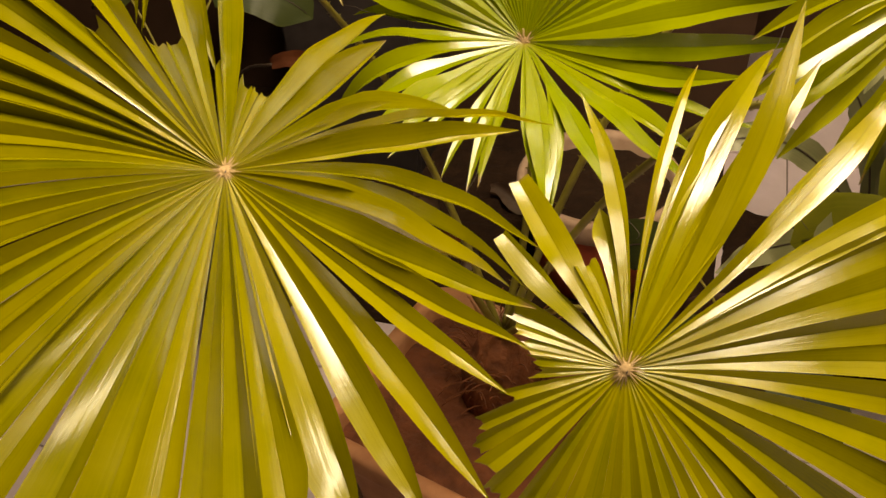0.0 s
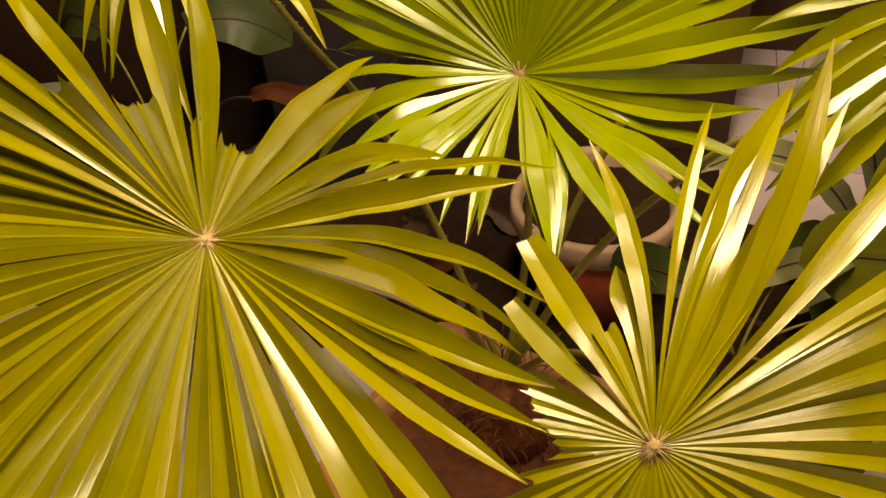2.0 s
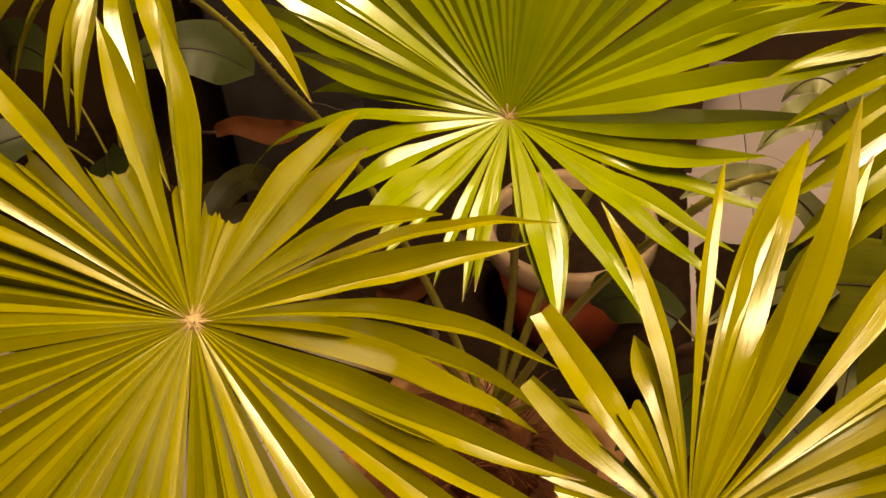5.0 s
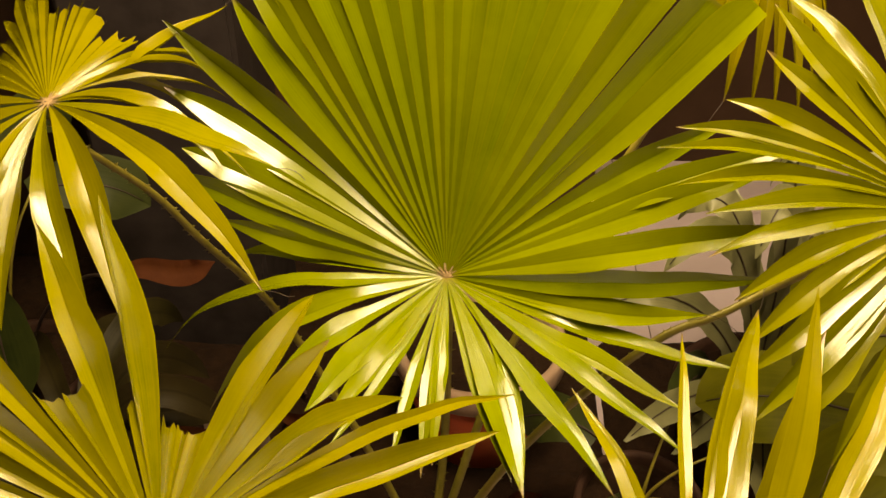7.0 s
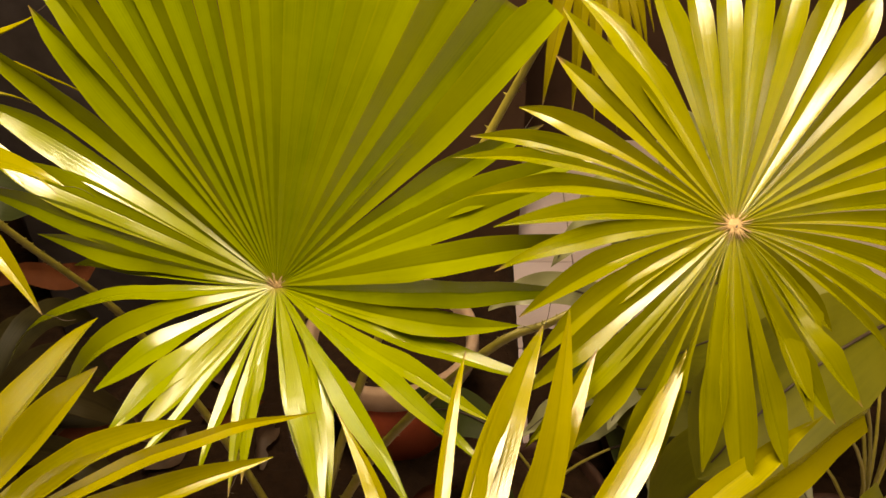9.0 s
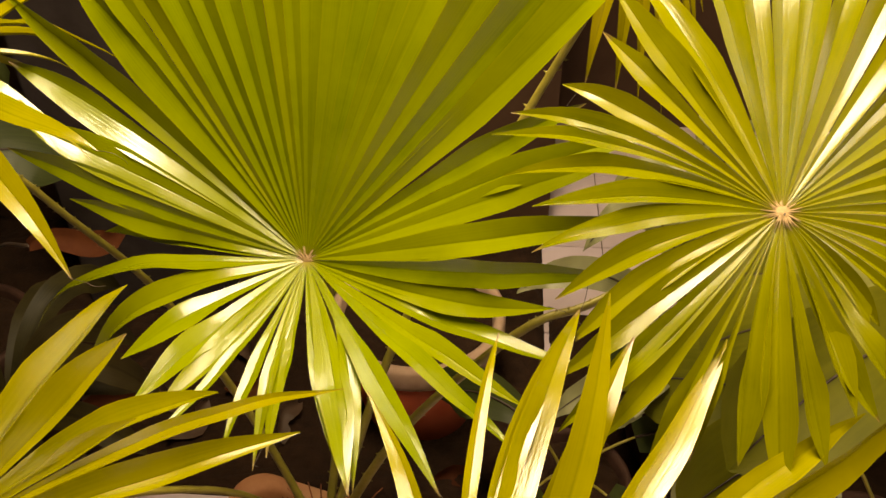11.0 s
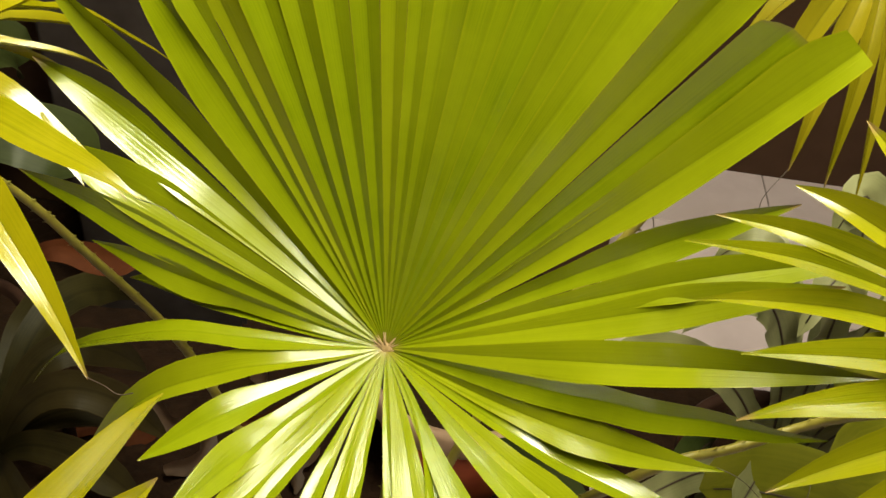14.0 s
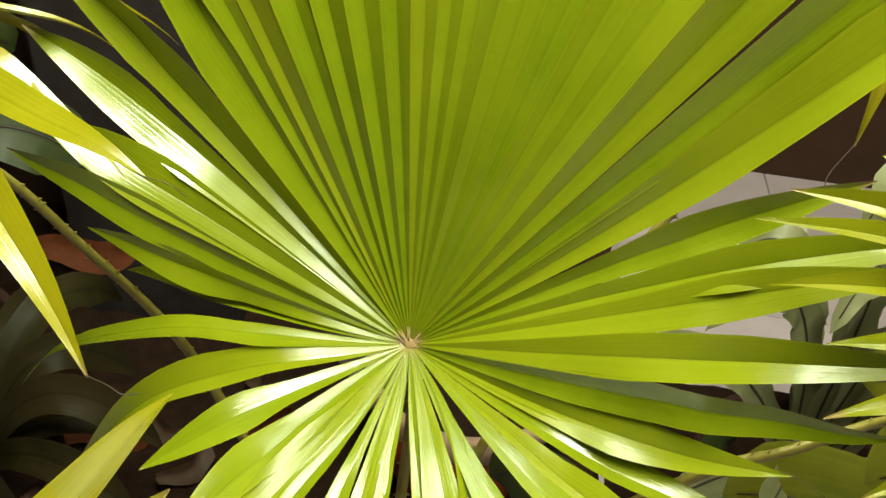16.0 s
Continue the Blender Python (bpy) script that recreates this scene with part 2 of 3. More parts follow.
# added dark backing stands in for darkness behind the plants and past the tiles
tagged(part("wall_rear_low", box(ROOM[0], 1.42, FLOOR - 0.008, 0.42, 1.56, CEILING), M_SURROUND, smooth=False),
       "dark brown backing close behind the plants, added for the darkness there", "wall", kind="structure")
tagged(part("wall_rear_right", box(0.42, 2.15, FLOOR - 0.008, ROOM[1], 2.30, CEILING), M_SURROUND, smooth=False),
       "dark brown backing added where the tiled floor fades into shadow", "wall", kind="structure")
# the left bed is added to darken the ground behind the planter
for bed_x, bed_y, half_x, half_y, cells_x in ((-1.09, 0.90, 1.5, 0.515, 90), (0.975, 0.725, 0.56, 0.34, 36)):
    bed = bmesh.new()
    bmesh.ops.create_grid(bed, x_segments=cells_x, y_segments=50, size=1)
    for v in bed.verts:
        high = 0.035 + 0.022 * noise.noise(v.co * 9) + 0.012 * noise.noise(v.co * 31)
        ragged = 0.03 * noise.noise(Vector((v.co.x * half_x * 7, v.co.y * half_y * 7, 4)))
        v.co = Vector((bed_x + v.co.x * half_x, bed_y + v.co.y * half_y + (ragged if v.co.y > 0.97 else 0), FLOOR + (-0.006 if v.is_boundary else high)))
    tagged(part("planting_bed", bed, M_SOIL_DIM), "soil bed added along the wall, coloured dark for the dim ground, with scattered litter" if bed_x < 0 else "dark soil bed under the pots beside the pale tiles", "soil", kind="structure")

lamp = thing("ceiling_lamp", (LAMPS[0][0], LAMPS[0][1], CEILING), "long flat warm lamp panel in a metal frame under the ceiling", "lamp", "ceiling lamps")
part("frame", box(-0.21, -0.62, -0.055, 0.21, 0.62, 0.0, 0.006), M_METAL, lamp, smooth=False)
part("diffuser", box(-0.185, -0.59, -0.068, 0.185, 0.59, -0.055, 0.004), M_BULB, lamp, "glowing diffuser panel", smooth=False)
copy_thing(lamp, pose(LAMPS[1][0], LAMPS[1][1], CEILING))



# ---- the palm ----
# leaflets: angle in the fan, length, sag of the tip, sideways sweep, split (share of the length joined to its neighbours), end (0 pointed, 1 torn, 2 blunt, 3 pointed in the fused fan)
FRONT_FAN_1 = [
    (170.9, 0.409, 0.055, 0, 0.93, 3), (163.6, 0.41, 0.055, 0, 0.93, 3), (152.9, 0.403, 0.055, 0, 0.93, 3),
    (143.2, 0.377, 0.055, 0, 0.93, 3), (137.2, 0.4, 0.04, 0, 0.93, 3), (129.5, 0.38, 0.055, 0, 0.93, 3),
    (126.4, 0.223, 0.018, -0, 0.97, 1), (119.5, 0.38, 0.02, 0, 0.62, 0), (113.2, 0.175, 0.012, 0, 0.97, 1),
    (107.1, 0.166, 0.01, 0, 0.97, 1), (97.7, 0.327, 0.009, 0.002, 0.35, 0), (90.5, 0.135, 0.007, 0, 0.97, 1),
    (85.1, 0.344, -0.005, 0.019, 0.3, 0), (75.1, 0.118, 0.01, 0, 0.97, 1), (63.8, 0.114, 0.01, -0, 0.97, 1),
    (50.1, 0.316, 0.043, -0, 0.5, 0),
]
FRONT_FAN_2 = [
    (37.8, 0.249, -0.001, 0.001, 0.55, 0), (26.8, 0.298, 0.086, -0, 0.5, 0), (20, 0.203, 0.004, 0.001, 0.6, 0),
    (17.6, 0.414, 0.115, -0.001, 0.4, 0), (3.2, 0.333, 0.007, 0.001, 0.35, 0), (-4.1, 0.355, 0.138, -0.001, 0.35, 0),
    (-11.4, 0.339, 0.151, -0.001, 0.35, 0), (-26.6, 0.329, 0.051, 0, 0.42, 0), (-41.1, 0.388, -0.027, 0.012, 0.5, 0),
    (-46.9, 0.402, -0.029, 0.014, 0.38, 0), (-51.1, 0.406, -0.011, 0.007, 0.5, 0), (-58, 0.44, 0.05, 0, 0.6, 0),
    (-65.6, 0.42, 0.05, 0, 0.68, 0), (-73.7, 0.4, 0.05, 0, 0.78, 0), (-82.9, 0.405, 0.01, 0, 0.93, 3),
    (-88.8, 0.414, 0.01, 0, 0.93, 3),
]
FRONT_FAN_3 = [
    (-94.9, 0.416, 0.01, 0, 0.93, 3), (-100.8, 0.416, 0.01, 0, 0.93, 3), (-108, 0.42, 0.01, 0, 0.93, 3),
    (-115.2, 0.426, 0.01, 0, 0.93, 3), (-124.6, 0.432, 0.01, 0, 0.93, 3), (-128.6, 0.433, 0.01, 0, 0.93, 3),
    (-136.5, 0.434, 0.055, 0, 0.93, 3), (-140.8, 0.435, 0.055, 0, 0.93, 3), (-145.9, 0.429, 0.055, 0, 0.93, 3),
    (-151.7, 0.424, 0.055, 0, 0.93, 3), (-157, 0.42, 0.055, 0, 0.93, 3), (-163, 0.414, 0.055, 0, 0.93, 3),
    (-168.5, 0.411, 0.055, 0, 0.93, 3), (-173.4, 0.408, 0.055, 0, 0.93, 3), (-179.6, 0.405, 0.055, 0, 0.93, 3),
]
TALL_FAN_1 = [
    (179.1, 0.404, 0.217, -0.12, 0.4, 0), (178.7, 0.291, 0.073, -0.107, 0.5, 0), (169.9, 0.308, -0, -0.017, 0.55, 0),
    (163.4, 0.39, -0.001, -0.027, 0.68, 0), (153.2, 0.39, 0.02, -0.009, 0.68, 0), (143.5, 0.46, 0.038, 0.009, 0.68, 0),
    (138.4, 0.5, 0.02, 0, 0.62, 0), (127.8, 0.46, 0.014, 0, 0.68, 0), (123.9, 0.5, 0.011, 0, 0.68, 0),
    (120.4, 0.52, 0.006, 0, 0.75, 0), (114.1, 0.55, 0, 0, 0.8, 3), (109.2, 0.593, 0, 0, 0.97, 3),
    (103.8, 0.612, 0, 0, 0.97, 3), (98.9, 0.627, 0, 0, 0.97, 3), (94.6, 0.636, 0, 0, 0.97, 3),
    (90.9, 0.636, 0, 0, 0.97, 3),
]
TALL_FAN_2 = [
    (87.3, 0.636, 0, 0, 0.97, 3), (81.5, 0.617, 0, 0, 0.97, 3), (76.2, 0.592, 0, 0, 0.97, 3),
    (71.7, 0.578, 0, 0, 0.97, 3), (66.8, 0.569, 0, 0, 0.95, 3), (60.2, 0.5, 0, 0, 0.97, 1),
    (53.7, 0.48, 0, 0, 0.97, 1), (45.8, 0.507, -0.001, 0.023, 0.5, 2), (39.6, 0.434, 0.028, 0.001, 0.5, 0),
    (34, 0.498, 0.043, -0.007, 0.55, 0), (28.8, 0.441, 0.017, 0.015, 0.5, 0), (20.9, 0.46, 0.015, 0.02, 0.5, 0),
    (9.3, 0.417, 0.001, 0.035, 0.45, 0), (-1.9, 0.34, -0.037, 0.016, 0.45, 0), (-7.9, 0.39, -0.004, 0.056, 0.42, 0),
    (-9.1, 0.355, 0.011, 0.023, 0.42, 0),
]
TALL_FAN_3 = [
    (-12, 0.386, 0.018, 0.022, 0.42, 0), (-14, 0.297, 0.071, -0.096, 0.5, 0), (-16.8, 0.37, 0.039, 0.01, 0.45, 0),
    (-24.7, 0.327, 0.036, -0.025, 0.5, 0), (-46.6, 0.3, 0.028, 0.035, 0.5, 0), (-56, 0.237, 0.044, -0.032, 0.5, 0),
    (-86.6, 0.273, 0.052, 0.012, 0.5, 0), (-117.6, 0.296, 0.016, -0.044, 0.4, 0), (-128.3, 0.271, 0.012, -0.038, 0.45, 0),
    (-156.7, 0.282, -0.008, 0.034, 0.5, 0), (-165.3, 0.254, 0.034, -0.012, 0.5, 0), (-172.2, 0.324, 0.251, -0.12, 0.4, 0),
]
NEAR_FAN_1 = [
    (177.7, 0.087, 0, -0, 0.97, 1), (165.4, 0.104, 0.008, -0, 0.97, 1), (151.7, 0.128, 0.018, -0, 0.97, 1),
    (134.5, 0.2, 0.035, -0.017, 0.4, 2), (132.4, 0.107, 0.024, -0, 0.97, 1), (122, 0.261, 0.066, -0.025, 0.45, 2),
    (106.6, 0.139, 0.043, -0, 0.97, 1), (98.7, 0.235, 0.096, -0.006, 0.5, 0), (88.3, 0.369, 0.112, 0.067, 0.35, 0),
    (85.2, 0.464, 0.169, -0.039, 0.35, 0), (83.4, 0.479, 0.154, -0.095, 0.4, 0), (75.1, 0.487, 0.154, -0.029, 0.4, 0),
    (51.8, 0.364, -0.032, 0.093, 0.42, 0), (45.1, 0.48, 0.106, 0.077, 0.5, 0), (40, 0.537, 0.134, -0.015, 0.42, 0),
    (32, 0.557, 0.111, 0.024, 0.45, 2),
]
NEAR_FAN_2 = [
    (23.3, 0.5, 0.06, 0, 0.93, 3), (15.6, 0.49, 0.06, 0, 0.93, 3), (8, 0.46, 0.06, 0, 0.93, 3),
    (0.6, 0.42, 0.06, 0, 0.93, 3), (-6.7, 0.32, 0.05, 0, 0.93, 3), (-15.1, 0.311, 0.05, 0, 0.93, 3),
    (-24.4, 0.294, 0.054, 0, 0.93, 3), (-32.1, 0.285, 0.056, 0, 0.93, 3), (-42.7, 0.268, 0.06, 0, 0.93, 3),
    (-57.9, 0.245, 0.06, 0, 0.93, 3), (-73.7, 0.229, 0.055, 0, 0.93, 3), (-93.7, 0.216, 0.045, 0, 0.93, 3),
    (-109.9, 0.202, 0.04, 0, 0.93, 3), (-124.4, 0.19, 0.035, 0, 0.97, 1), (-135.2, 0.177, 0.01, -0, 0.97, 1),
    (-142.9, 0.164, 0.01, -0, 0.97, 1),
]
NEAR_FAN_3 = [
    (-151.3, 0.168, 0.01, -0, 0.97, 1), (-157.3, 0.149, 0.01, -0, 0.97, 1), (-167, 0.121, 0.008, -0, 0.97, 1),
    (-173.1, 0.087, -0, -0, 0.97, 1),
]
FAR_FAN_1 = [
    (168.8, 0.235, 0.048, 0.005, 0.4, 0), (155.4, 0.276, 0.073, 0.021, 0.4, 0), (150.5, 0.305, 0.065, 0.018, 0.6, 0),
    (147, 0.296, 0.056, 0.013, 0.5, 0), (141.2, 0.26, 0.036, 0.003, 0.55, 0), (133.4, 0.256, 0.017, -0.012, 0.6, 0),
    (127.9, 0.284, 0.009, -0.017, 0.55, 0), (112.4, 0.318, 0.039, 0.024, 0.5, 0), (102.8, 0.311, 0.013, 0, 0.55, 0),
    (95.6, 0.312, 0.008, 0, 0.55, 0), (87.9, 0.312, 0.003, 0, 0.6, 0), (80.2, 0.31, 0, 0, 0.6, 0),
    (72.2, 0.307, 0, 0, 0.7, 3), (63.3, 0.303, 0.005, 0, 0.75, 3), (56.2, 0.3, 0.009, 0, 0.8, 3),
    (47.6, 0.292, 0.015, 0, 0.8, 3),
]
FAR_FAN_2 = [
    (41.5, 0.287, 0.018, 0, 0.8, 3), (34, 0.281, 0.023, 0, 0.8, 3), (26.8, 0.276, 0.027, 0, 0.8, 3),
    (19.2, 0.269, 0.032, 0, 0.8, 3), (11.3, 0.264, 0.037, 0, 0.8, 3), (4.2, 0.255, 0.042, 0, 0.8, 3),
    (-2.2, 0.247, 0.046, 0, 0.8, 3), (-11, 0.231, 0.052, 0, 0.8, 3), (-19.4, 0.215, 0.059, 0, 0.8, 3),
    (-26.5, 0.207, 0.064, 0, 0.8, 3), (-31.6, 0.186, 0.058, 0, 0.6, 3), (-49, 0.121, 0.017, 0, 0.97, 1),
    (-50.4, 0.119, 0.03, 0, 0.97, 1), (-60.8, 0.198, 0.015, 0.016, 0.5, 0), (-79.8, 0.187, 0.025, 0.053, 0.6, 0),
    (-86.7, 0.202, 0.054, 0.031, 0.75, 0),
]
FAR_FAN_3 = [
    (-96.6, 0.225, 0.062, 0.026, 0.75, 0), (-112.6, 0.193, 0.064, 0.038, 0.7, 0), (-114.1, 0.205, 0.07, 0.005, 0.6, 0),
    (-116.2, 0.24, 0.066, -0.017, 0.65, 0), (-122.4, 0.246, 0.051, -0.042, 0.65, 0), (-133.3, 0.27, 0.054, -0.029, 0.6, 0),
    (-140.9, 0.247, 0.049, -0.03, 0.6, 0), (-157.4, 0.213, 0.072, 0.002, 0.5, 0),
]
SIDE_FAN_1 = [
    (173.6, 0.28, 0.06, 0, 0.8, 3), (169.3, 0.3, 0.05, 0, 0.8, 3), (167, 0.34, 0.04, 0, 0.8, 3),
    (162.6, 0.38, 0.03, 0, 0.8, 3), (159.1, 0.38, 0.03, 0, 0.8, 3), (155.9, 0.38, 0.03, 0, 0.8, 3),
    (152.5, 0.252, 0.01, -0, 0.97, 1), (148.9, 0.253, 0.01, -0, 0.97, 1), (144.9, 0.251, 0.01, -0, 0.97, 1),
    (140.2, 0.238, 0.01, -0, 0.97, 1), (124.4, 0.145, 0.01, -0, 0.97, 1), (106.2, 0.158, 0.012, 0.004, 0.97, 1),
    (104.6, 0.336, 0.199, -0.004, 0.45, 0), (97.4, 0.271, 0.138, -0.008, 0.45, 0), (93.9, 0.22, 0.19, -0.01, 0.45, 0),
    (81.5, 0.255, -0.004, 0.028, 0.45, 0),
]
SIDE_FAN_2 = [
    (79.4, 0.219, 0.092, -0.01, 0.45, 0), (62.3, 0.191, 0.093, -0.096, 0.45, 0), (52.6, 0.236, 0.122, -0.051, 0.45, 0),
    (24.3, 0.3, 0.059, 0.022, 0.45, 0), (14.4, 0.354, 0.117, -0.035, 0.45, 0), (-8.7, 0.253, 0.131, -0.028, 0.45, 0),
    (-35.9, 0.304, 0.161, 0.08, 0.45, 0), (-46.4, 0.227, 0.127, -0.004, 0.45, 0), (-50.4, 0.22, 0.14, 0, 0.45, 0),
    (-57.5, 0.2, 0.14, 0, 0.45, 0), (-66.6, 0.2, 0.12, 0, 0.45, 0), (-93.4, 0.2, 0.12, 0, 0.45, 0),
    (-170.7, 0.26, 0.06, 0, 0.8, 3),
]
SMALL_FAN = [
    (21.9, 0.087, 0.06, 0, 0.4, 0), (-22.8, 0.092, 0.08, 0, 0.4, 0), (-51.4, 0.105, 0.1, 0, 0.4, 0), (-72.2, 0.134, 0.12, 0, 0.4, 0),
    (-86.6, 0.169, 0.13, 0, 0.4, 0), (-95.3, 0.15, 0.13, 0, 0.4, 0), (-105.6, 0.142, 0.13, 0, 0.4, 0), (-119.5, 0.149, 0.12, 0, 0.4, 0),
    (-136, 0.153, 0.1, 0, 0.4, 0), (-154.3, 0.15, 0.07, 0, 0.4, 0), (-179.9, 0.14, 0.05, 0, 0.4, 0),
]
# end of leaflets


def fan_axes(normal):
    n = Vector(normal).normalized()
    up = (Vector((0, 0, 1)) - n * n.z).normalized()
    return up.cross(n), up, n


def fan_tilt(angle, bumps):
    """Tilt out of the fan's plane: raised sectors, and (axis, amount, 0) for a fold about an axis."""
    total = 0.0
    for centre, amount, width in bumps:
        if not width:
            q = -math.sin(radians(angle - centre))
            total += math.degrees(math.atan(math.tan(radians(amount)) * (q + math.hypot(q, 0.06)) / 2))
            continue
        d = (angle - centre + 180) % 360 - 180
        if abs(d) < width:
            total += amount * min(1, 1.7 * (0.5 + 0.5 * math.cos(math.pi * d / width)))
    return radians(total)


def fan_direction(angle, axes, bumps):
    f, a = fan_tilt(angle, bumps), radians(angle)
    return (axes[0] * math.cos(a) + axes[1] * math.sin(a)) * math.cos(f) + axes[2] * math.sin(f)


def fill_fan(rows, step, seed, near=2.6, loose=14.0):
    """Spreads leaflets that crowd and fills the gaps between those given: angle, length, sag, sweep, split, end, filled in or not."""
    rng = random.Random(seed)
    rows = [list(r) + [0] for r in sorted(rows, key=lambda r: -r[0])]
    n = len(rows)
    for _ in range(40):
        for k in range(n):
            a, b = rows[k], rows[(k + 1) % n]
            gap = (a[0] - b[0]) % 360
            if gap > 300:
                gap -= 360
            if gap < near:
                a[0] += (near - gap) / 4
                b[0] -= (near - gap) / 4
    out = []
    for k in range(n):
        a, b = rows[k], rows[(k + 1) % n]
        out.append(a)
        gap = (a[0] - b[0]) % 360
        fan = a[5] in (1, 3) and b[5] in (1, 3)
        m = max(0, math.ceil(gap / (step if fan else loose) - 0.35) - 1) if gap < 120 else 0
        for j in range(1, m + 1):
            u = j / (m + 1)
            torn = (a[5] == 1) + (b[5] == 1)
            la, lb = a[1], b[1]
            if torn == 1:
                la = lb = min(la, lb) * 1.05
            out.append([a[0] - gap * u + rng.uniform(-0.4, 0.4), (la + (lb - la) * u) * rng.uniform(0.96, 1.04), a[2] + (b[2] - a[2]) * u,
                        0.0, (a[4] + b[4]) / 2, 1 if torn == 2 else 3 if fan else 0, 1])
    return out


def leaflet(k, rows, axes, bumps, hub, rng, depth, crests, point, broad, bend):
    """One pleated leaflet: fused with its neighbours to the split, then free, tapering and sagging."""
    m = len(rows)
    me = rows[k]
    length, sag, sweep, end = me[1], me[2], me[3], me[5]
    sides = []
    for other, s, crest in ((rows[(k - 1) % m], 1, crests[k]), (rows[(k + 1) % m], -1, crests[(k + 1) % m])):
        gap = ((other[0] - me[0]) * s) % 360
        turned = fan_direction(me[0], axes, bumps).angle(fan_direction(other[0], axes, bumps))
        half = min(math.degrees(turned) / 2 if gap < 90 else 5.0, 8.5)
        shorter = min(me[1], other[1])
        torn = me[5] == 1 or other[5] == 1
        part_at = min(shorter * (0.97 if torn else (me[4] + other[4]) / 2), me[1] * 0.97)
        sides.append((s, radians(half), part_at, other, crest))
    depth *= 1 - 0.32 * max(0.0, min(1.0, fan_tilt(me[0], [b for b in bumps if not b[2]]) / 0.6))

    def spine(row, r):
        u = min(1.25, r / row[1])
        across = (fan_direction(row[0] + 1, axes, bumps) - fan_direction(row[0] - 1, axes, bumps)).normalized()
        return hub + fan_direction(row[0], axes, bumps) * r + across * row[3] * u * u + Vector((0, 0, -row[2] * u ** bend))

    steps = 18 if length > 0.2 else 10
    twist = rng.uniform(-0.5, 0.5)
    valley = rng.uniform(0.0, 0.45)
    fold = rng.uniform(0.22, 0.5)
    lean = rng.uniform(-0.25, 0.25) if fan_tilt(me[0], bumps) > 0.3 else rng.uniform(-0.1, 0.1)
    phase, beat = rng.uniform(0, 6.28), rng.uniform(40, 62)
    bm = bmesh.new()
    layer = bm.loops.layers.uv.new("UVMap")
    ends = bm.loops.layers.uv.new("Tip")
    reach = length * (rng.uniform(0.98, 1.08) if end != 1 else 1.03)
    notch = [rng.uniform(-0.012, 0.012) for _ in range(4)]
    grid = []
    for i in range(steps + 1):
        r = 0.003 + (length - 0.003) * (i / steps) ** 0.85
        on = (spine(me, min(r + 0.004, length)) - spine(me, r - 0.002)).normalized()
        out = fan_direction(me[0], axes, bumps)
        across = (fan_direction(me[0] + 1, axes, bumps) - fan_direction(me[0] - 1, axes, bumps))
        across = (across - on * across.dot(on)).normalized()
        lift = on.cross(across).normalized()
        loose_by = min(1.0, max(0.0, r - max(sides[0][2], sides[1][2])) / 0.05)
        mid = spine(me, r) + lift * 0.0022 * loose_by * math.sin(phase + beat * r)
        edges = []
        for s, half, part_at, other, crest in sides:
            full = min(r, part_at) * math.tan(half)
            drop = (spine(other, r) - mid).dot(lift) * 0.5
            if r <= part_at:
                w = full
            else:
                u = (r - part_at) / max(length - part_at, 1e-4)
                want = max(full, min(broad, 1.45 * full + 0.003)) if end in (0, 2) else full
                body = full + (want - full) * min(1, u * 3)
                taper = (1 - u ** point) * (1 - 0.12 * u) if end in (0, 3) else 1 - 0.35 * u ** 2 if end == 2 else 1 - 0.1 * u
                w = max(0.0005, body * taper)
                drop *= max(0.0, 1 - (r - part_at) / 0.03)
            edges.append((s, w, max(-w, min(w, drop)), crest))
        pleat = min(1.0, depth * (1 - 0.62 * min(1.0, r / 0.34)))
        if end in (0, 2):
            pleat = max(pleat, fold * loose_by)
        low = mid - lift * min(e[1] for e in edges) * pleat * valley
        row = []
        for s, w, drop, crest in edges:
            h = w * pleat * crest
            turn = (twist * (r / length) ** 2 + lean * loose_by) * w
            cut = notch[s + 1] if end == 1 and i == steps else 0.0
            cup = notch[s] * 0.6 if end == 1 and i == steps else 0.0
            row.append(mid + across * s * w + lift * (h + drop + s * turn) + out * cut)
            row.append(mid + across * s * w * 0.5 + lift * (h * 0.34 + drop * 0.5 + s * turn * 0.5) + out * (cut * 0.3 + cup))
        grid.append((r, row[0], row[1], low, row[3], row[2]))
    for a_side in (0, 1):
        rows_v = []
        for r, p0, p1, pm, p3, p4 in grid:
            pts = (p0, p1, pm) if a_side == 0 else (pm, p3, p4)
            us = (0.0, 0.25, 0.5) if a_side == 0 else (0.5, 0.75, 1.0)
            rows_v.append([(bm.verts.new(p), u, r) for p, u in zip(pts, us)])
        for a, b in zip(rows_v, rows_v[1:]):
            for j in range(2):
                quad = (a[j], a[j + 1], b[j + 1], b[j])
                face = bm.faces.new([q[0] for q in quad])
                for loop, q in zip(face.loops, quad):
                    loop[layer].uv = (q[1], q[2] / 0.5)
                    loop[ends].uv = (q[1], q[2] / reach)
    return bm


